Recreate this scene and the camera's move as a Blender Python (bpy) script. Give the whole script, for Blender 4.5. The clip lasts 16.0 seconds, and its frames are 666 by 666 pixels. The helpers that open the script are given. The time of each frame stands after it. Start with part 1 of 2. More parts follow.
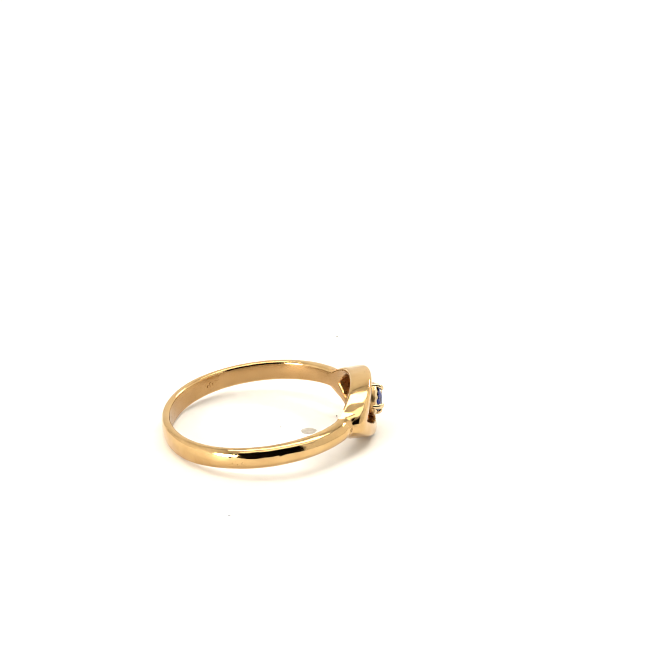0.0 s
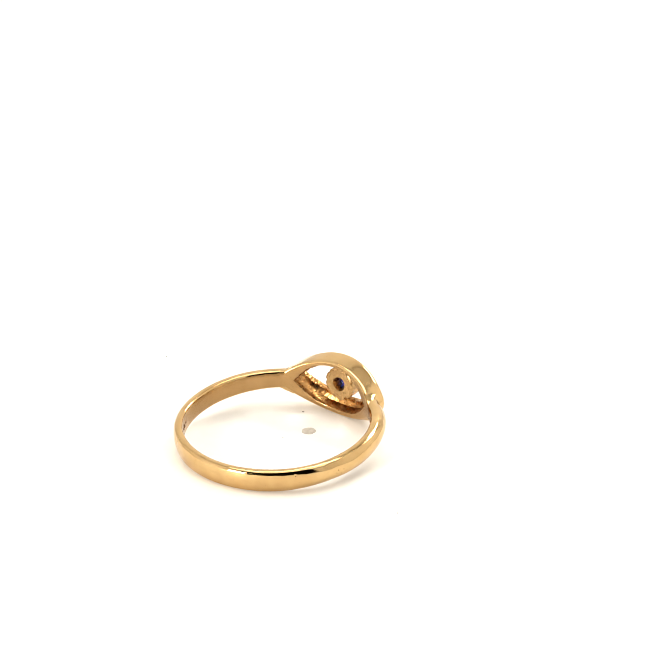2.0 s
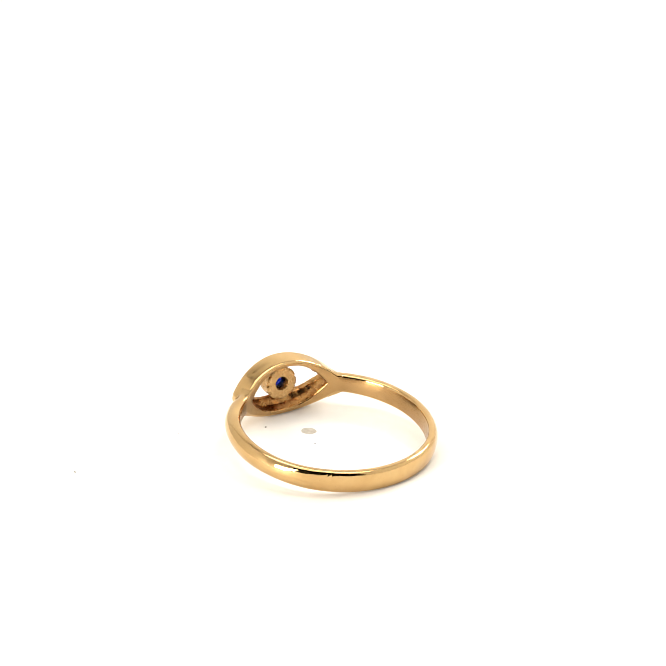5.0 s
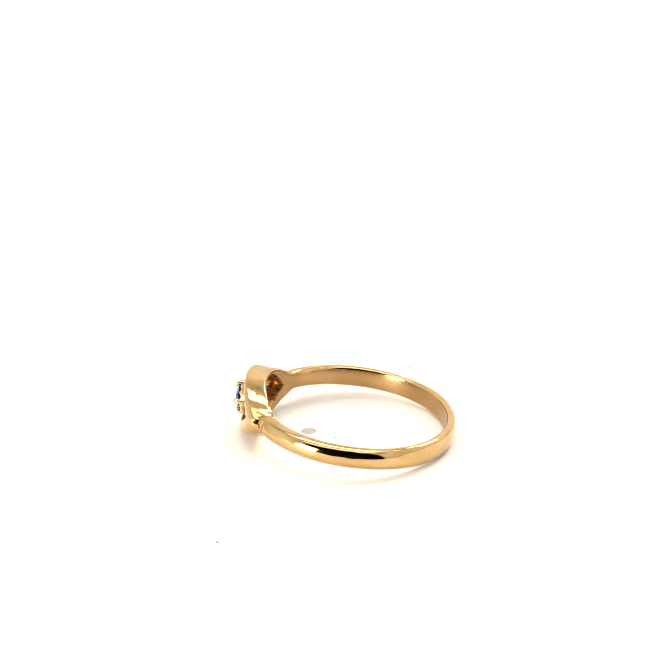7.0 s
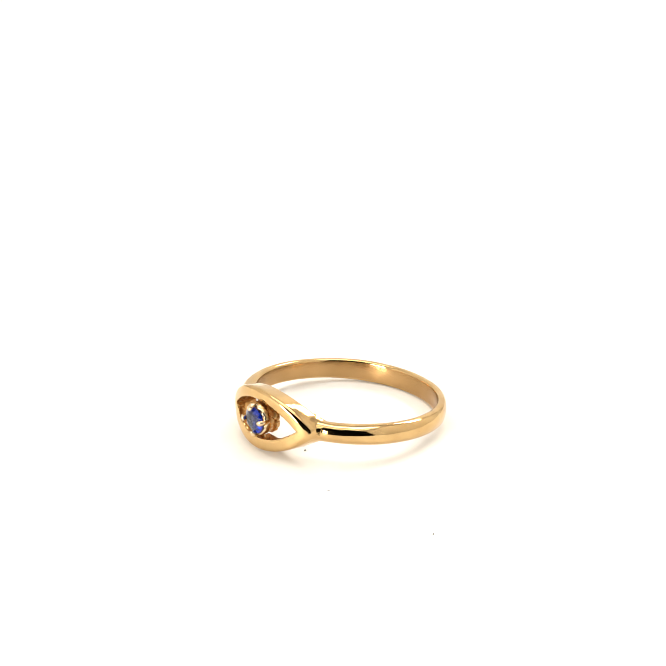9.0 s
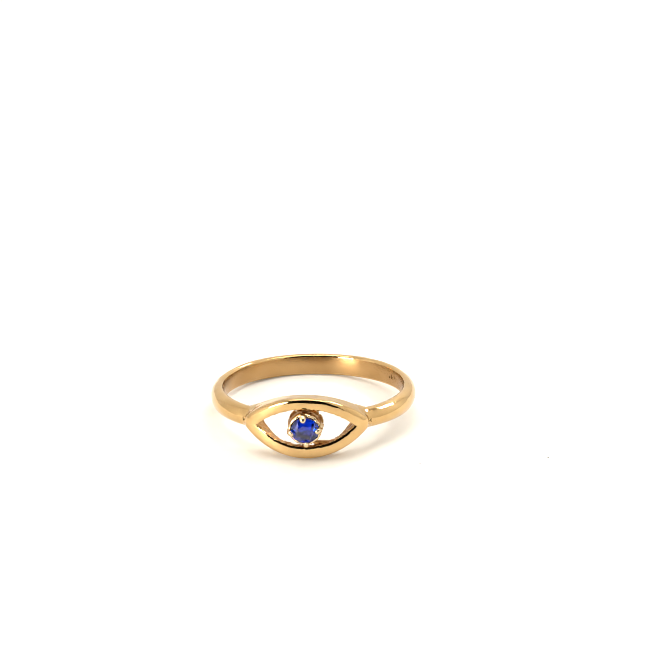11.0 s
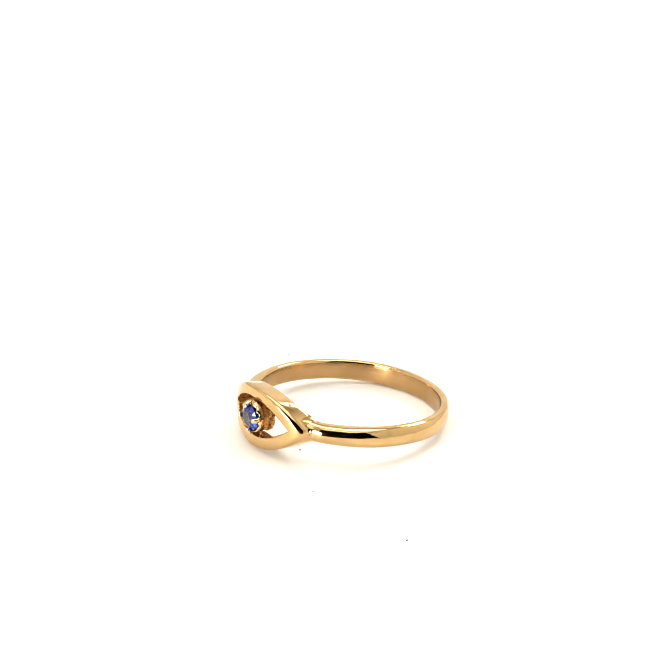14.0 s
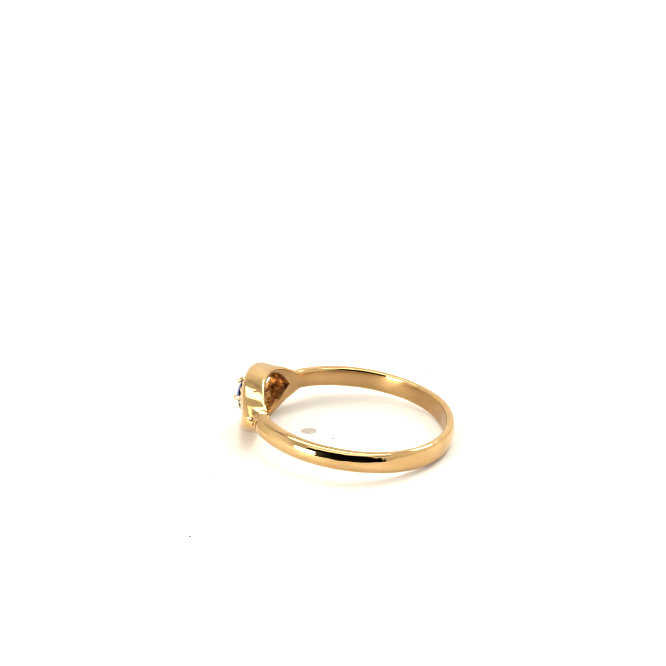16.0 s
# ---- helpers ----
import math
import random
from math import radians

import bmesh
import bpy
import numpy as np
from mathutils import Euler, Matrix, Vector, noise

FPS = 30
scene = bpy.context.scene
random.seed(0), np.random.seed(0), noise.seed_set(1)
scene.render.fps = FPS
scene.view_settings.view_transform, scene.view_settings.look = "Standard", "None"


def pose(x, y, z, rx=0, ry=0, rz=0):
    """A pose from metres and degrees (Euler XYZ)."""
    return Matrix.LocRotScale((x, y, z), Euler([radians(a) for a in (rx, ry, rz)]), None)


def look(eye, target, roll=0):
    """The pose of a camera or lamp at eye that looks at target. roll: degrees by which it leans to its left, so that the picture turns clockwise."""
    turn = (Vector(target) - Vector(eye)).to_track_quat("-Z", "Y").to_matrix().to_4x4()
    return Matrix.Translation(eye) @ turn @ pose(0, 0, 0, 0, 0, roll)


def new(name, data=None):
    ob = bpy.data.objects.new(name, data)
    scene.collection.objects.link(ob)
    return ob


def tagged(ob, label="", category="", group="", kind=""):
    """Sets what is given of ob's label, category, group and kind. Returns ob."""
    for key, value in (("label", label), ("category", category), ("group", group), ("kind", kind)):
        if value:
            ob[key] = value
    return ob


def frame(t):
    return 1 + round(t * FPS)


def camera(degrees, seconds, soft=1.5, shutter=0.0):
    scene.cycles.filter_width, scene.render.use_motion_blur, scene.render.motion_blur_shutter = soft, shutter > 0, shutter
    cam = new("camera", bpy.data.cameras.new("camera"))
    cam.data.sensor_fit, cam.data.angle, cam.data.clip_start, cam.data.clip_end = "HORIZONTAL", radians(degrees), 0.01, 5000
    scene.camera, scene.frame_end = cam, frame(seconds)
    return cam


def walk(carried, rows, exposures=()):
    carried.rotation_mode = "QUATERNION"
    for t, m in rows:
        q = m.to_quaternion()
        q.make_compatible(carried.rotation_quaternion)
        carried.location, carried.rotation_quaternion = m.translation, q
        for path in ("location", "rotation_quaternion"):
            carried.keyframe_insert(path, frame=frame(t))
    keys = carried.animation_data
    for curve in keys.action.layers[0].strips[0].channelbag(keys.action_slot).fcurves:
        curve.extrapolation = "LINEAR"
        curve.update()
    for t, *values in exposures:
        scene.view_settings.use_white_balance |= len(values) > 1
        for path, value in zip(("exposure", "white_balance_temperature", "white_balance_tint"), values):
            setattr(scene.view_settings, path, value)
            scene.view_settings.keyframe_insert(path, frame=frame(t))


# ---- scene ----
cam = camera(19.766, 16.0, soft=0.85)
EYE = Vector((0.00000, -0.16089, 0.07821))
AIM = EYE + Vector((0.01274, 0.92047, -0.39059)) * 0.18
CAMERA = look(EYE, AIM, 0.2)
walk(cam, [(0.0, CAMERA), (16.0, CAMERA)])

MM = 0.001

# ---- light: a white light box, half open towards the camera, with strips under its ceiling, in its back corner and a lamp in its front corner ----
world = bpy.data.worlds.new("room_gloom")
scene.world = world
world.use_nodes = True
world.node_tree.nodes["Background"].inputs["Color"].default_value = (0.5, 0.52, 0.55, 1)
world.node_tree.nodes["Background"].inputs["Strength"].default_value = 0.02


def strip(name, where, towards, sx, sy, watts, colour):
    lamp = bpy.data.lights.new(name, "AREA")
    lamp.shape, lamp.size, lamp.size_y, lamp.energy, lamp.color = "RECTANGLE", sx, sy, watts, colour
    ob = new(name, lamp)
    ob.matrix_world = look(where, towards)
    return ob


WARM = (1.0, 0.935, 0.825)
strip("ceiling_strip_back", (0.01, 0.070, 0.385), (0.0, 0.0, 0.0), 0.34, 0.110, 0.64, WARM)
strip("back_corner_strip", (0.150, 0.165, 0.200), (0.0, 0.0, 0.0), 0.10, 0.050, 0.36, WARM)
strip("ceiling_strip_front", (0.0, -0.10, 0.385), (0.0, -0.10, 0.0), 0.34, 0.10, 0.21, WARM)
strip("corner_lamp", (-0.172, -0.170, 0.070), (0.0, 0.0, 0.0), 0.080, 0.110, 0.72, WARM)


# ---- materials ----
def material(name):
    m = bpy.data.materials.new(name)
    m.use_nodes = True
    nt = m.node_tree
    return m, nt, nt.nodes["Principled BSDF"]


def node(nt, kind, **inputs):
    n = nt.nodes.new(kind)
    for key, value in inputs.items():
        n.inputs[key].default_value = value
    return n


def noise_node(nt, scale, detail=3.0, rough=0.5):
    coords = nt.nodes.new("ShaderNodeTexCoord")
    n = node(nt, "ShaderNodeTexNoise", Scale=scale, Detail=detail, Roughness=rough)
    nt.links.new(coords.outputs["Object"], n.inputs["Vector"])
    return n


def ramp(nt, source, stops):
    r = nt.nodes.new("ShaderNodeValToRGB")
    while len(r.color_ramp.elements) < len(stops):
        r.color_ramp.elements.new(0.5)
    for e, (at, c) in zip(r.color_ramp.elements, stops):
        e.position, e.color = at, (*c, 1)
    nt.links.new(source, r.inputs["Fac"])
    return r


def bump(nt, shader, source, strength, distance, before=None):
    b = node(nt, "ShaderNodeBump", Strength=strength, Distance=distance)
    nt.links.new(source, b.inputs["Height"])
    if before:
        nt.links.new(before.outputs["Normal"], b.inputs["Normal"])
    nt.links.new(b.outputs["Normal"], shader.inputs["Normal"])
    return b


def gold(name, low, high, rough_a, rough_b, relief, grain=420.0, swell=330.0, brushed=0.0):
    m, nt, s = material(name)
    s.inputs["Metallic"].default_value = 1.0
    wear = noise_node(nt, grain, 4.0)
    c = ramp(nt, wear.outputs["Fac"], [(0.35, low), (0.68, high)])
    nt.links.new(c.outputs["Color"], s.inputs["Base Color"])
    fine = noise_node(nt, 2600.0, 5.0, 0.6)
    r = ramp(nt, fine.outputs["Fac"], [(0.35, (rough_a,) * 3), (0.75, (rough_b,) * 3)])
    nt.links.new(r.outputs["Color"], s.inputs["Roughness"])
    wave = noise_node(nt, swell, 2.0)
    b = bump(nt, s, wave.outputs["Fac"], 0.5, relief)
    scratch = noise_node(nt, 5200.0, 4.0, 0.65)
    b = bump(nt, s, scratch.outputs["Fac"], 0.25, relief * 0.02, b)
    if brushed:
        # fine polishing lines run round the band
        s.inputs["Anisotropic"].default_value = brushed
        s.inputs["Anisotropic Rotation"].default_value = 0.25
        round_band = nt.nodes.new("ShaderNodeTangent")
        round_band.direction_type, round_band.axis = "RADIAL", "Z"
        nt.links.new(round_band.outputs["Tangent"], s.inputs["Tangent"])
    if relief < 0.0002:
        return m
    # small nicks, here and there
    coords = nt.nodes.new("ShaderNodeTexCoord")
    stretch = node(nt, "ShaderNodeMapping", Scale=(1.0, 1.0, 0.35), Rotation=(0.3, 0.5, 0.2))
    nt.links.new(coords.outputs["Object"], stretch.inputs["Vector"])
    cells = node(nt, "ShaderNodeTexVoronoi", Scale=620.0, Randomness=1.0)
    nt.links.new(stretch.outputs["Vector"], cells.inputs["Vector"])
    nick = ramp(nt, cells.outputs["Distance"], [(0.04, (0, 0, 0)), (0.16, (1, 1, 1))])
    bump(nt, s, nick.outputs["Color"], 0.35, 0.000012, b)
    return m


GOLD = gold("polished_gold", (0.580, 0.378, 0.166), (0.662, 0.450, 0.212), 0.05, 0.13, 0.00026)
GOLD_INNER = gold("satin_gold", (0.43, 0.260, 0.110), (0.515, 0.322, 0.142), 0.20, 0.27, 0.00006, brushed=0.75)
# rough cast gold; its red-brown also holds the shade inside the eye opening
GOLD_CAST_SHADED = gold("cast_gold_shaded", (0.33, 0.150, 0.050), (0.52, 0.295, 0.105), 0.24, 0.40, 0.00008, 1500.0, 1300.0)
GOLD_CUP = gold("matt_cup_gold", (0.44, 0.270, 0.115), (0.55, 0.350, 0.155), 0.24, 0.36, 0.00010, 1200.0, 900.0)
GOLD_PALE = gold("pale_gold", (0.66, 0.51, 0.31), (0.78, 0.62, 0.39), 0.08, 0.18, 0.0002)

SAPPHIRE, nt, s = material("blue_sapphire")
s.inputs["Base Color"].default_value = (0.0012, 0.022, 0.42, 1)
s.inputs["Roughness"].default_value = 0.0
s.inputs["IOR"].default_value = 1.70
s.inputs["Specular IOR Level"].default_value = 0.02
s.inputs["Transmission Weight"].default_value = 1.0


def paint(name, low, high, rough, scale, relief):
    m, nt, s = material(name)
    n = noise_node(nt, scale, 5.0, 0.6)
    c = ramp(nt, n.outputs["Fac"], [(0.3, low), (0.7, high)])
    nt.links.new(c.outputs["Color"], s.inputs["Base Color"])
    s.inputs["Roughness"].default_value = rough
    s.inputs["Specular IOR Level"].default_value = 0.3
    if relief:
        bump(nt, s, n.outputs["Fac"], 0.3, relief)
    return m


WHITE_TOP = paint("white_turntable_top", (0.865, 0.865, 0.865), (0.89, 0.89, 0.89), 0.55, 900.0, 0.000004)
WHITE_SIDE = paint("white_plastic_side", (0.74, 0.74, 0.74), (0.80, 0.80, 0.80), 0.4, 60.0, 0.0)
WHITE_SHEET = paint("white_box_sheet", (0.76, 0.76, 0.76), (0.80, 0.80, 0.80), 0.7, 40.0, 0.0001)
MARK = paint("grey_beige_dot", (0.40, 0.37, 0.33), (0.60, 0.57, 0.52), 0.5, 2200.0, 0.00001)
DUST = paint("dark_lint", (0.05, 0.05, 0.05), (0.16, 0.15, 0.15), 0.9, 9000.0, 0.0)
DUST_PALE = paint("pale_lint", (0.27, 0.28, 0.32), (0.36, 0.38, 0.42), 0.9, 9000.0, 0.0)
# near-black: the gloom of an unlit room is put into this colour
ROOM_UNLIT = paint("unlit_room_dark", (0.030, 0.029, 0.028), (0.045, 0.043, 0.040), 0.8, 3.0, 0.0)


# ---- mesh helpers ----
def mesh(name, bm, mat, parent=None, smooth=True, sharp=None):
    bmesh.ops.recalc_face_normals(bm, faces=bm.faces)
    for f in bm.faces:
        f.smooth = smooth
    if sharp is not None:
        for e in bm.edges:
            if len(e.link_faces) == 2 and e.calc_face_angle(0.0) > radians(sharp):
                e.smooth = False
    data = bpy.data.meshes.new(name)
    bm.to_mesh(data)
    bm.free()
    data.materials.append(mat)
    ob = new(name, data)
    if parent:
        ob.parent = parent
    return ob


def part(name, bm, mat, parent, label="", smooth=True, sharp=35):
    ob = mesh(name, bm, mat, parent, smooth, sharp)
    return tagged(ob, label) if label else ob


def loft(bm, rows, closed_rows=True, closed_loop=False, caps=True):
    """Joins rings of points, one after the other, into a skin."""
    vs = [[bm.verts.new(p) for p in row] for row in rows]
    n = len(rows[0])
    for i in range(len(vs) - (0 if closed_loop else 1)):
        a, b = vs[i], vs[(i + 1) % len(vs)]
        for k in range(n if closed_rows else n - 1):
            bm.faces.new((a[k], a[(k + 1) % n], b[(k + 1) % n], b[k]))
    if caps and not closed_loop and closed_rows:
        bm.faces.new(vs[0])
        bm.faces.new(list(reversed(vs[-1])))
    return bm


def box(bm, lo, hi):
    m = Matrix.Translation((Vector(lo) + Vector(hi)) / 2) @ Matrix.Diagonal((*(Vector(hi) - Vector(lo)), 1))
    bmesh.ops.create_cube(bm, size=1.0, matrix=m)
    return bm


# ---- setting ----
def panel(name, lo, hi, mat, label):
    ob = mesh(name, box(bmesh.new(), lo, hi), mat, smooth=False)
    return tagged(ob, label, name.split("_")[0], kind="structure")


B = 0.225
panel("floor", (-B, -0.21, -0.036), (B, B, -0.030), WHITE_SHEET, "white sheet floor of a photo light box")
panel("wall_left", (-B - 0.006, -0.21, -0.036), (-B, B, 0.406), WHITE_SHEET, "white side wall of a photo light box")
panel("wall_right", (B, -0.21, -0.036), (B + 0.006, B, 0.406), WHITE_SHEET, "white side wall of a photo light box")
panel("wall_back", (-B - 0.006, B, -0.036), (B + 0.006, B + 0.006, 0.406), WHITE_SHEET, "white back wall of a photo light box")
panel("wall_front", (0.160, -0.216, -0.036), (B + 0.006, -0.21, 0.406), WHITE_SHEET, "white front flap of a photo light box")
panel("ceiling", (-B, -0.21, 0.400), (B, B, 0.406), WHITE_SHEET, "white ceiling of a photo light box")

# unseen shell and table, added so that the gold reflects darkness through the opening
R = 0.75
panel("floor_room", (-R, -R, -0.40), (R, R, -0.36), ROOM_UNLIT, "unseen floor round the light box, coloured dark as an unlit room")
panel("ceiling_room", (-R, -R, 0.90), (R, R, 0.94), ROOM_UNLIT, "unseen ceiling over the light box, coloured dark as an unlit room")
panel("wall_room_north", (-R, R, -0.36), (R, R + 0.05, 0.90), ROOM_UNLIT, "unseen wall behind the light box, coloured dark as an unlit room")
panel("wall_room_south", (-R, -R - 0.05, -0.36), (R, -R, 0.90), ROOM_UNLIT, "unseen wall facing the light box, coloured dark as an unlit room")
panel("wall_room_east", (R, -R, -0.36), (R + 0.05, R, 0.90), ROOM_UNLIT, "unseen wall beside the light box, coloured dark as an unlit room")
panel("wall_room_west", (-R - 0.05, -R, -0.36), (-R, R, 0.90), ROOM_UNLIT, "unseen wall beside the light box, coloured dark as an unlit room")
panel("tabletop", (-0.5, -0.45, -0.076), (0.5, 0.45, -0.036), ROOM_UNLIT, "unseen table top under the light box, coloured dark as an unlit room")


# ---- turntable ----
def revolve(profile, steps, axis="z", shift=(0, 0, 0), bm=None):
    """A body of revolution from (radius, height) pairs, closed at the axis."""
    bm = bm or bmesh.new()
    rows = []
    for r, h in profile:
        row = []
        for k in range(steps):
            a = 2 * math.pi * k / steps
            p = (r * math.cos(a), r * math.sin(a), h) if axis == "z" else (h, r * math.cos(a), r * math.sin(a))
            row.append(Vector(p) + Vector(shift))
        rows.append(row)
    return loft(bm, rows)


def turntable():
    table = tagged(new("turntable"), "round white motorised turntable with a matt top", "turntable")
    plate = [(0.001, 0.0), (0.06, 0.0), (0.196, 0.0), (0.1975, -0.0005), (0.198, -0.002), (0.198, -0.010), (0.197, -0.012), (0.001, -0.012)]
    part("plate", revolve(plate, 160), WHITE_TOP, table, "smooth matt white plate")
    base = [(0.001, -0.012), (0.150, -0.012), (0.170, -0.030), (0.001, -0.030)]
    part("base", revolve(base, 96), WHITE_SIDE, table, "white plastic base")
    # a worn round dot over the pivot
    bm = bmesh.new()
    rows = []
    for r, h in ((0.01, 0.050), (0.40, 0.048), (0.60, 0.036), (0.70, 0.0)):
        row = []
        for k in range(40):
            a = 2 * math.pi * k / 40
            w = 1 + 0.05 * math.sin(2 * a + 0.6) + 0.03 * math.sin(5 * a)
            row.append((r * w * math.cos(a) * MM, r * w * math.sin(a) * MM, h * MM))
        rows.append(row)
    loft(bm, rows)
    part("centre_dot", bm, MARK, table, "small worn grey-beige dot")
    return table


# ---- the ring ----
TILT = Matrix.Translation((-4.240 * MM, -0.205 * MM, 2.033 * MM)) @ pose(0, 0, 0, 0, 0, 4.31) @ pose(0, 0, 0, 0, -6.25, 0) @ pose(0, 0, 0, 1.24, 0, 0)
RI, RO = 8.56, 9.71
OVAL = 0.975
EYE_L, EYE_H = 5.98, 2.95
HOLE_L, HOLE_H = 4.45, 1.78
FRONT = 10.64
EYE_TOP = 2.82


DOMED = [(0.0, 0.74), (0.05, 0.85), (0.16, 0.93), (0.36, 0.95), (0.58, 0.87), (0.78, 0.70), (0.91, 0.47), (0.98, 0.23)]


# the stone and its cup lean a little forward in the frame
NOD = Matrix.Translation((9.99, 0.0, 0.0)) @ pose(0, 0, 0, 0, 7.5, 0) @ Matrix.Translation((-9.8, 0.0, 0.0))


def seat(bm, lean=Matrix.Identity(4)):
    """From millimetres in the ring's own space to its place on the turntable."""
    bmesh.ops.transform(bm, matrix=TILT @ Matrix.Scale(MM, 4) @ lean, verts=bm.verts)
    return bm


def finer(points, times=3):
    """A smooth open line through the points, with more of them."""
    out = []
    last = len(points) - 1
    for i in range(last):
        a, b, c, d = (Vector(points[min(last, max(0, i + k))]) for k in (-1, 0, 1, 2))
        for j in range(times):
            w = j / times
            out.append(0.5 * (2 * b + (c - a) * w + (2 * a - 5 * b + 4 * c - d) * w * w + (3 * b - a - 3 * c + d) * w ** 3))
    return out + [Vector(points[last])]


# scratches on the outside of the band: from (degrees, height) to (degrees, height), depth
SCRATCHES = ((230.2, 0.20, 228.6, 0.62, 0.035), (231.5, -0.75, 233.2, -0.20, 0.022), (146.0, 0.30, 147.5, 0.80, 0.030), (143.0, 0.42, 145.2, 0.76, 0.025),
             (275.0, 0.15, 279.0, 0.40, 0.007), (262.0, 0.66, 266.5, 0.72, 0.009), (215.0, -0.70, 226.0, -0.62, 0.014), (238.0, -0.66, 249.0, -0.74, 0.016))


def wear(deg, z):
    """How deep the band is scratched or pitted at an angle and a height."""
    deep = 0.0
    p = Vector((deg * 0.167, z))
    for a0, z0, a1, z1, d in SCRATCHES:
        if a0 - 6 < deg < a1 + 6 or a1 - 6 < deg < a0 + 6:
            a, b = Vector((a0 * 0.167, z0)), Vector((a1 * 0.167, z1))
            w = min(1.0, max(0.0, (p - a).dot(b - a) / (b - a).length_squared))
            deep += 1.5 * d * math.exp(-((p - a - (b - a) * w).length / 0.055) ** 2)
    patch = math.exp(-((deg - 253.5) / 4.6) ** 2 - ((z + 0.15) / 0.36) ** 2)
    if patch > 0.05:
        deep += 0.15 * min(1.0, 1.5 * patch) * max(0.0, noise.noise(Vector((p.x * 8.5, p.y * 8.5, 3.0))) + 0.05)
    return deep


def shank(ring):
    bm = bmesh.new()
    domed = DOMED
    flat = [(0.0, 0.78), (0.05, 0.89), (0.20, 0.98), (0.48, 1.00), (0.72, 0.94), (0.88, 0.78), (0.95, 0.53), (0.99, 0.26)]
    rows = []
    steps = 792
    dents = ((143.5, 0.022, 0.9), (147.5, 0.016, 0.8), (171.0, 0.008, 1.4), (205.0, 0.008, 1.8), (228.0, 0.012, 0.9), (232.0, 0.010, 1.6), (251.0, 0.02, 2.6), (37.0, 0.10, 2.8), (323.0, 0.10, 2.8), (118.0, 0.010, 1.5))
    for i in range(steps + 1):
        a = radians(31.5 + (360 - 63) * i / steps)
        level = min(1.0, max(0.0, (-math.cos(a) - 0.35) / 0.55))
        level = level * level * (3 - 2 * level)
        near = max(0.0, 1 - min(i, steps - i) / 100)
        dent = sum(deep * math.exp(-((math.degrees(a) - at) / wide) ** 2) for at, deep, wide in dents)
        flare = max(0.0, 1 - min(i, steps - i) / 36) ** 2
        wide = 1.0 - 0.10 * near + 0.12 * flare
        rear = min(1.0, max(0.0, -1.2 * math.cos(a)))
        shoulder = min(1.0, max(0.0, (math.cos(a) - 0.15) / 0.6))
        inner = RI + 0.27 * rear * rear * (3 - 2 * rear) + 0.04 * flare
        thick = RO + 0.26 * shoulder * shoulder * (3 - 2 * shoulder) - inner + 0.012 * math.sin(7 * a) - dent
        half = [(d[0] + (f[0] - d[0]) * level, (d[1] + (f[1] - d[1]) * level) * wide) for d, f in zip(domed, flat)]
        section = half + [(1.0, 0.0)] + [(u, -z) for u, z in reversed(half)]
        row = []
        for u, z in finer(section):
            far = inner + u * thick - (wear(math.degrees(a), z) if u > 0.3 else 0.0)
            row.append((far * math.cos(a) * OVAL, far * math.sin(a), z * 1.04))
        rows.append(row)
    loft(bm, rows)
    n = len(rows[0])
    for i, f in enumerate(bm.faces):
        if i % n == n - 1:
            f.material_index = 1
    ob = part("shank", seat(bm), GOLD, ring, "polished domed yellow gold band", sharp=50)
    ob.data.materials.append(GOLD_INNER)
    # a worn stamp inside the band, too faint to read
    bm = bmesh.new()
    for k, (low, high) in enumerate(((-0.20, 0.22), (-0.05, 0.20), (-0.22, 0.05), (-0.18, 0.20), (-0.20, 0.00))):
        a = radians(118.5 + 2.1 * k)
        m = Matrix.Rotation(a, 4, "Z") @ Matrix.Translation((8.735, 0.0, (low + high) / 2)) @ Matrix.Diagonal((0.036, 0.15, high - low, 1))
        bmesh.ops.create_cube(bm, size=1.0, matrix=Matrix.Diagonal((OVAL, 1, 1, 1)) @ m)
    part("stamp", seat(bm), GOLD_INNER, ob, "faint worn stamp", sharp=40)


def lens(length, height, s, blunt=0.0):
    """A point of the almond outline, s from 0 to 1 all round, from one tip over the top to the other."""
    r = (length ** 2 + height ** 2) / (2 * height)
    half = math.asin(length / r)
    top = s < 0.5
    u = s * 2 if top else (s - 0.5) * 2
    a = half - 2 * half * u if top else -half + 2 * half * u
    y, z = r * math.sin(a), r * math.cos(a) - (r - height)
    edge = length - blunt
    if abs(y) > edge:
        y = math.copysign(edge + (abs(y) - edge) * 0.25, y)
    return y, (z if top else -z)


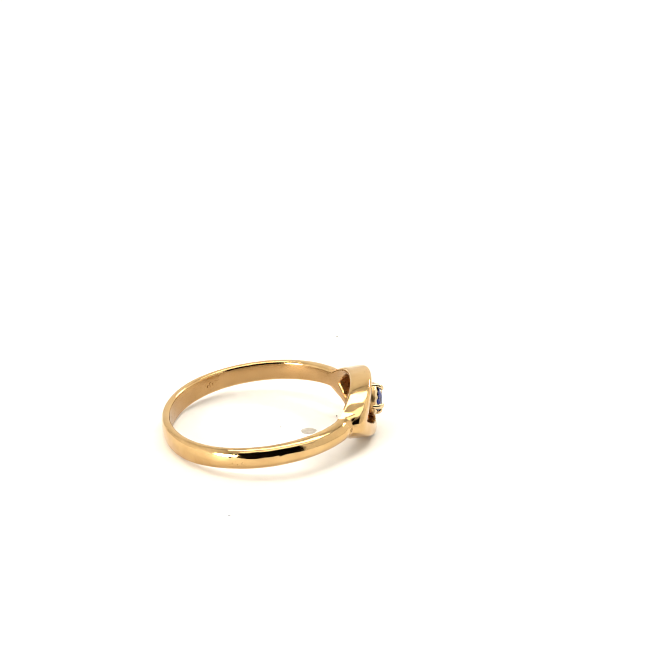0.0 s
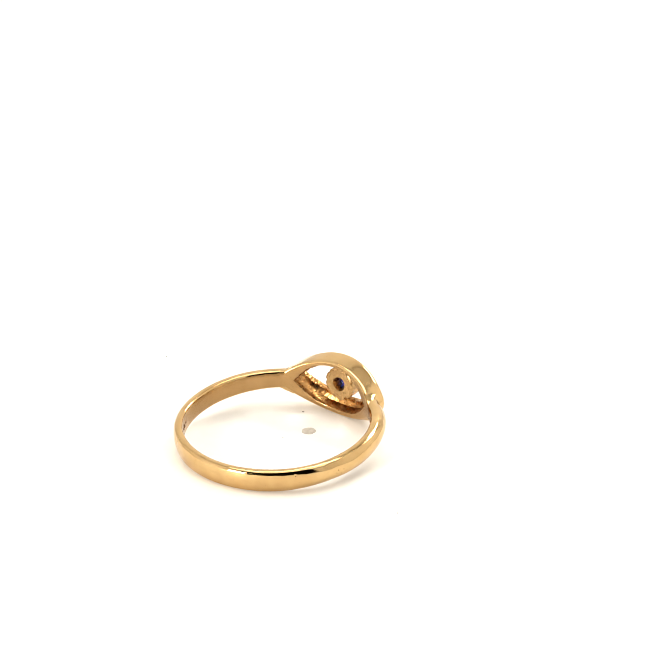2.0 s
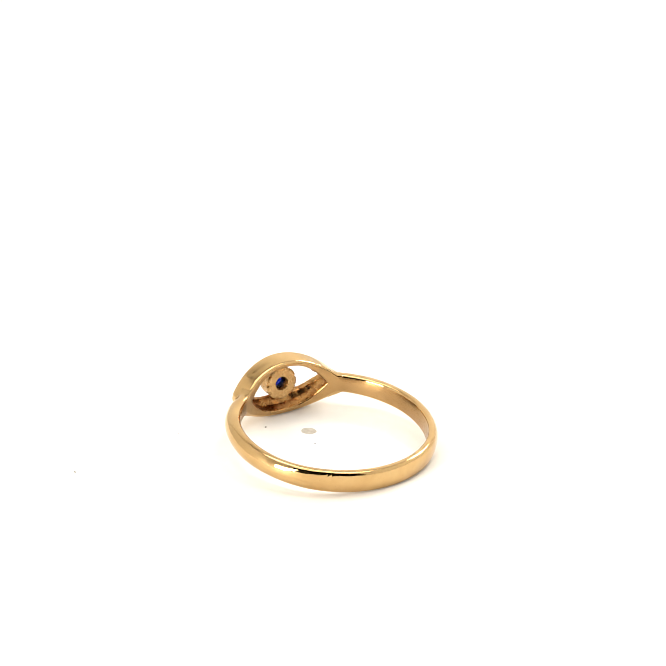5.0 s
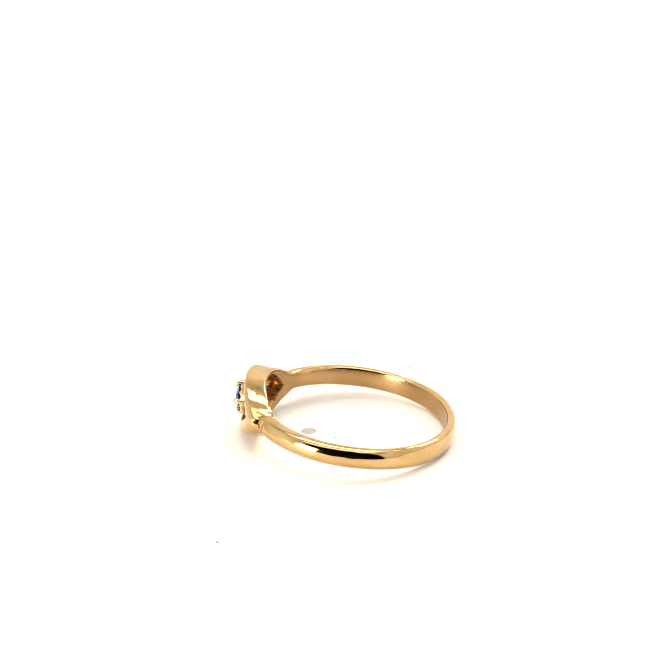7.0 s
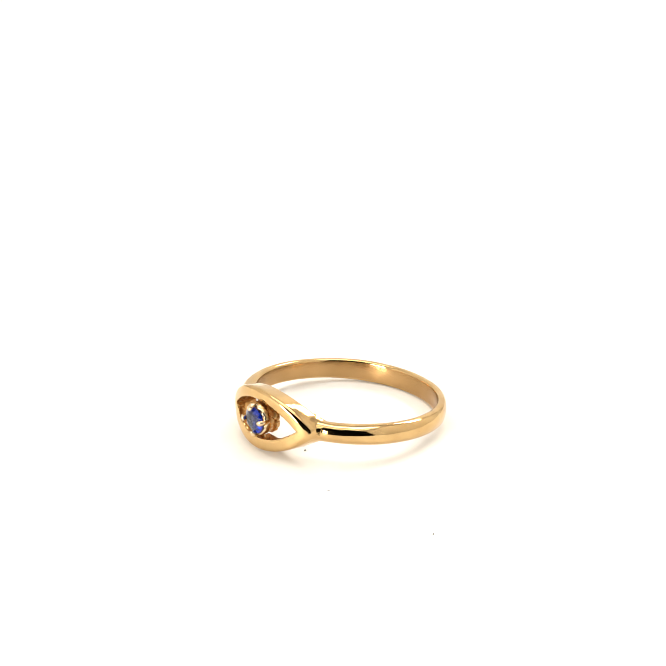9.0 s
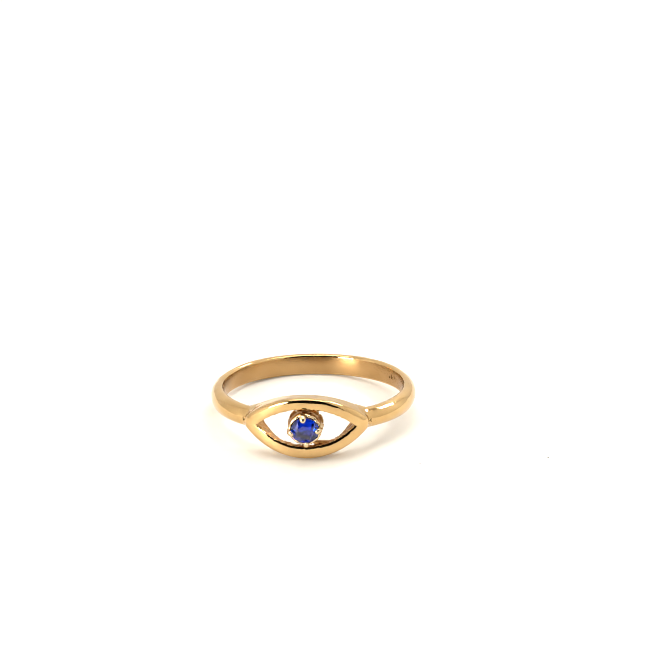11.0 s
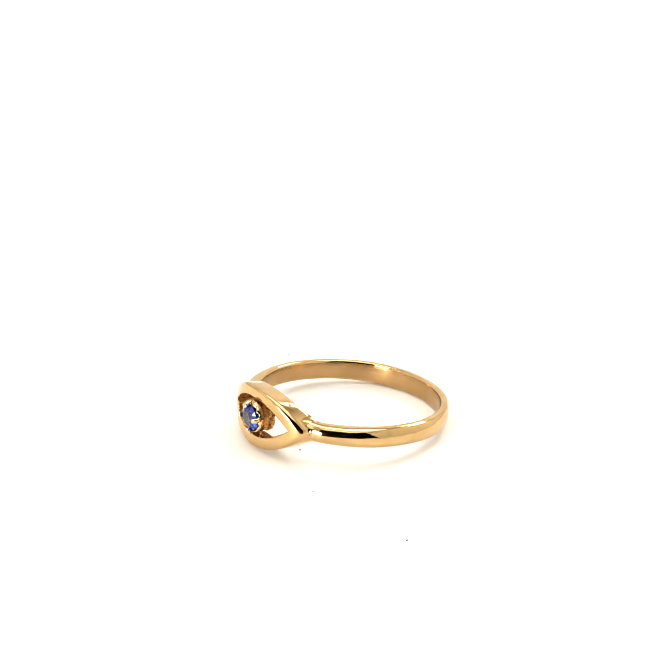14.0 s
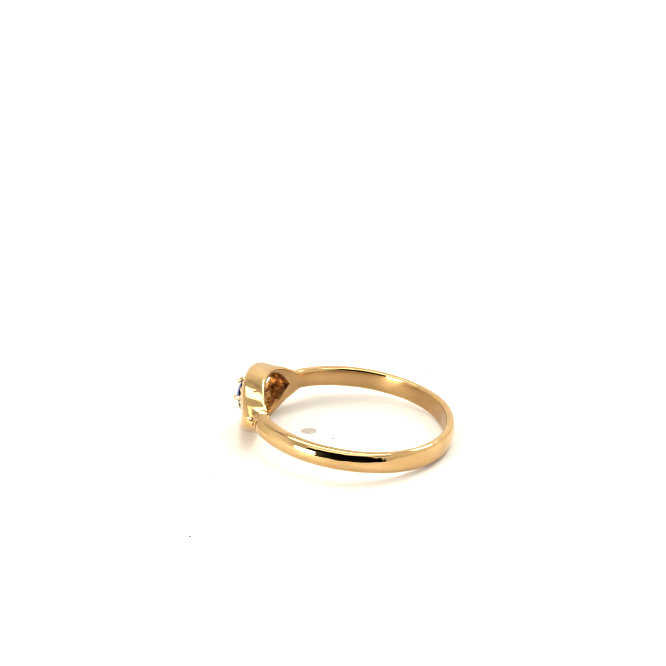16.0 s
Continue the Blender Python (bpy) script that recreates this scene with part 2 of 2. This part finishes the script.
def eye_frame(ring):
    bm = bmesh.new()
    # (across the wall, depth, how much the back is hollowed out)
    section = [(0.20, 0.002, 0), (0.125, 0.014, 0), (0.065, 0.040, 0), (0.022, 0.078, 0), (0.003, 0.125, 0), (0.0, 0.18, 0), (0.0, 0.45, 0), (0.0, 0.79, 0), (0.012, 0.85, 0), (0.045, 0.905, 0), (0.10, 0.948, 0), (0.18, 0.979, 0), (0.30, 0.995, 0), (0.48, 1.0, 0), (0.70, 1.0, 0), (0.90, 0.992, 0),
               (0.98, 0.975, 0), (1.0, 0.94, 0), (1.0, 0.88, 0), (1.0, 0.81, 0), (1.0, 0.74, 0), (1.0, 0.66, 0), (0.97, 0.60, 0.25), (0.97, 0.52, 0.9), (0.975, 0.44, 0.93), (0.975, 0.36, 0.95), (0.98, 0.28, 0.97), (0.98, 0.20, 0.99), (0.98, 0.12, 1.0), (0.93, 0.02, 1.0), (0.87, 0.0, 1.0), (0.80, 0.0, 0.93), (0.28, 0.0, 0.0)]
    first, last = section.index((1.0, 0.94, 0)), section.index((0.98, 0.12, 1.0))
    rows = []
    steps = 320
    for i in range(steps):
        s = i / steps
        yo, zo = lens(EYE_L, EYE_TOP if s < 0.5 else EYE_H, s, 0.40)
        yi, zi = lens(HOLE_L, HOLE_H, s)
        spread = min(1.0, 1.15 * (abs(zi) / HOLE_H) ** 1.5)
        row = []
        for k, (u, d, hollow) in enumerate(section):
            u -= 0.46 * hollow * spread
            # the wall of the opening was left rough from casting
            if first - 1 <= k <= last + 1:
                rough = noise.noise(Vector((yi * 4.0, zi * 4.0, d * 9.0))) + 0.6 * noise.noise(Vector((yi * 9.0, zi * 9.0, d * 21.0)))
                u += (0.030 if k < first else 0.075 if k < first + 6 else 0.022) * rough
            y, z = yo + (yi * (1 - 0.085 * (1 - d)) - yo) * u, zo + (zi - zo) * u
            back, front = OVAL * math.sqrt((RI + 0.012) ** 2 - y * y), OVAL * math.sqrt(FRONT ** 2 - y * y)
            row.append((back + (front - back) * d, y, z * (1 - 0.07 * (1 - d)) if s < 0.5 else z))
        rows.append(row)
    n = len(section)
    loft(bm, rows, closed_loop=True)
    # the wall of the opening takes the rough gold with shade in its colour
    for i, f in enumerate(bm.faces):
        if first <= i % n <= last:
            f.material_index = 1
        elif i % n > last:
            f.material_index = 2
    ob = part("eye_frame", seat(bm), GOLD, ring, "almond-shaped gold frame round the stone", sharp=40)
    ob.data.materials.append(GOLD_CAST_SHADED)
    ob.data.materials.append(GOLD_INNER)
    # solder fills the corners where the band runs into the frame
    for side in (1, -1):
        for up, high in ((1, EYE_TOP), (-1, EYE_H)):
            r = (EYE_L ** 2 + high ** 2) / (2 * high)
            rows = []
            for k in range(25):
                y = 4.35 + 1.55 * k / 24
                zf = max(0.0, math.sqrt(r * r - y * y) - (r - high)) * (0.95 if up > 0 else 1.0)
                bell = math.exp(-((y - 5.05) / 0.45) ** 2)
                above, below = [], []
                for u, zb in DOMED[1:]:
                    far = RI + u * (RO + 0.26 - RI)
                    zb *= 0.95
                    rise = 0.5 * (math.hypot(zf - zb, 0.30) - abs(zf - zb))
                    z = max(zf, zb) + rise * bell - 0.05 * (1 - bell)
                    x = OVAL * math.sqrt(far * far - y * y)
                    above.append((x, y * side, z * up))
                    below.append((x, y * side, (min(z, 0.9) - 0.35) * up))
                rows.append(above + below[::-1])
            part("solder_fillet", seat(loft(bmesh.new(), rows)), GOLD, ob, "smooth gold solder fillet", sharp=60)


def setting(ring):
    # (radius, depth, how deep the edge is notched)
    prof = [(0.50, 9.75, 0), (0.44, 9.25, 0), (0.62, 8.80, 0), (0.68, 8.70, 0), (1.36, 8.70, 0), (1.50, 8.70, 0.09), (1.62, 8.78, 0.14), (1.62, 9.14, 0.14), (1.50, 9.28, 0.05), (1.48, 9.46, 0), (1.53, 9.64, 0),
            (1.53, 10.10, 0), (1.47, 10.20, 0), (1.24, 10.20, 0), (0.72, 9.75, 0)]
    bm = bmesh.new()
    rows = []
    for r, h, notch in prof:
        row = []
        for k in range(120):
            a = 2 * math.pi * k / 120
            cut = notch * max(0.0, math.cos(9 * a + 0.7 * math.sin(2 * a))) ** 6 * (1 + 0.5 * math.sin(3 * a + 1.0))
            row.append((h, (r - cut) * math.cos(a), (r - cut) * math.sin(a)))
        rows.append(row)
    loft(bm, rows, closed_loop=True)
    cup = part("collet", seat(bm, NOD), GOLD_CUP, ring, "cast gold cup with a notched edge and a round hole behind", sharp=40)
    # a bright lip holds the stone, cut into small teeth between the claws
    rows = []
    for r, h, tooth in ((1.22, 10.14, 0), (1.24, 10.36, 0.03), (1.31, 10.42, 0.05), (1.41, 10.41, 0.05), (1.49, 10.34, 0.04), (1.52, 10.14, 0)):
        row = []
        for k in range(144):
            a = 2 * math.pi * k / 144
            row.append((h - tooth * (1 + math.cos(13 * a + 0.8 * math.sin(3 * a))) * (1 + 0.5 * math.sin(2 * a + 0.5)), r * math.cos(a), r * math.sin(a)))
        rows.append(row)
    part("lip", seat(loft(bmesh.new(), rows, closed_loop=True), NOD), GOLD_PALE, cup, "pale gold lip with small worn teeth", sharp=50)
    for k in range(4):
        a = radians(90 * k + 6)
        bm = bmesh.new()
        rows = []
        for x, rad, size in ((9.90, 1.42, 0.02), (9.95, 1.43, 0.20), (10.25, 1.43, 0.22), (10.55, 1.40, 0.24), (10.72, 1.32, 0.27), (10.84, 1.25, 0.27), (10.95, 1.19, 0.23), (11.02, 1.16, 0.13), (11.04, 1.16, 0.02)):
            cy, cz = rad * math.cos(a), rad * math.sin(a)
            ring_of = []
            for j in range(14):
                b = 2 * math.pi * j / 14
                worn = size * (1 + 0.10 * math.sin(2 * b + 1.7 * k) + 0.06 * math.sin(3 * b + k))
                ring_of.append((x, cy + worn * math.cos(b), cz + worn * math.sin(b)))
            rows.append(ring_of)
        loft(bm, rows)
        part("prong", seat(bm, NOD), GOLD_PALE, cup, "pale gold claw with a worn bead tip", sharp=60)
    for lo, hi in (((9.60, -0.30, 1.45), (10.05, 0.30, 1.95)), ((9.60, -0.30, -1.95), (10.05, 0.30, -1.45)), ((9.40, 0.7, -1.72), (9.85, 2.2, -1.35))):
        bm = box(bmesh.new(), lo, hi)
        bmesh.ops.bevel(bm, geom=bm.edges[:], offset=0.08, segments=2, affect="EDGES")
        part("bridge", seat(bm), GOLD_CAST_SHADED, cup, sharp=40)


def stone(ring):
    # a round cut: table, crown, girdle and pavilion, each a flat facet
    bm = bmesh.new()
    for n, r, x, turn in ((8, 0.66, 10.885, 0.0), (8, 1.01, 10.735, 0.5), (16, 1.26, 10.52, 0.5), (16, 1.26, 10.46, 0.5), (8, 0.78, 10.02, 0.5), (8, 0.16, 9.64, 0.0), (1, 0.0, 9.58, 0.0)):
        for k in range(n):
            a = 2 * math.pi * (k + turn) / n + 0.2
            bm.verts.new((x, r * math.cos(a), r * math.sin(a)))
    bmesh.ops.convex_hull(bm, input=bm.verts)
    bmesh.ops.dissolve_limit(bm, angle_limit=radians(2), verts=bm.verts, edges=bm.edges)
    part("gemstone", seat(bm, NOD), SAPPHIRE, ring, "round faceted deep blue sapphire", smooth=False, sharp=None)


def gold_ring():
    ring = tagged(new("ring"), "yellow gold eye-shaped ring, round blue sapphire lying on the turntable", "ring")
    shank(ring)
    eye_frame(ring)
    setting(ring)
    stone(ring)
    return ring


# ---- lint on the plate ----
def lint(x, y, size, mat, label, turn=0.0, long=1.6):
    ob = tagged(new("lint_speck"), label, "dust", group="lint on the turntable")
    bm = bmesh.new()
    bmesh.ops.create_icosphere(bm, subdivisions=2, radius=0.5)
    for v in bm.verts:
        v.co *= 1 + 0.35 * noise.noise(v.co * 2.3 + Vector((x, y, size)))
    m = Matrix.Translation((x * MM, y * MM, 0.30 * size * MM)) @ pose(0, 0, 0, 0, 0, turn) @ Matrix.Diagonal((size * long * MM, size * MM, 0.6 * size * MM, 1))
    bmesh.ops.transform(bm, matrix=m, verts=bm.verts)
    part("fibre", bm, mat, ob)
    return ob


def all_lint():
    dark, pale = "tiny dark speck of lint on the white turntable", "tiny pale speck of lint on the white turntable"
    return [
        lint(2.40, 22.36, 0.16, DUST, dark, 20, 1.3),
        lint(2.57, 3.22, 0.17, DUST, dark, 70, 1.2),
        lint(-2.69, 0.76, 0.11, DUST_PALE, pale, 35, 1.8),
        lint(-6.40, -16.70, 0.11, DUST_PALE, pale, 10, 2.2),
        lint(5.26, 10.95, 0.11, DUST_PALE, pale, -35, 2.2),
    ]


TURNTABLE = turntable()
RING = gold_ring()
LINT = all_lint()


def angle(t):
    """Degrees that the turntable has turned at t seconds: steady one way, then steady back."""
    there, back = 0.41457 * t - 0.0248 * min(1.0, max(0.0, (6.3 - t) / 2.1)), 4.32631 - 0.41518 * (t - 12.3)
    return math.degrees(min(there, back, 4.700))


def motions():
    times = [0.5 * k for k in range(23)] + [11.25, 11.37, 11.49] + [11.75] + [12.0 + 0.5 * k for k in range(9)]
    rows = [(t, pose(0, 0, 0, 0, 0, angle(t))) for t in times]
    for thing in (TURNTABLE, RING, *LINT):
        walk(thing, rows)


motions()
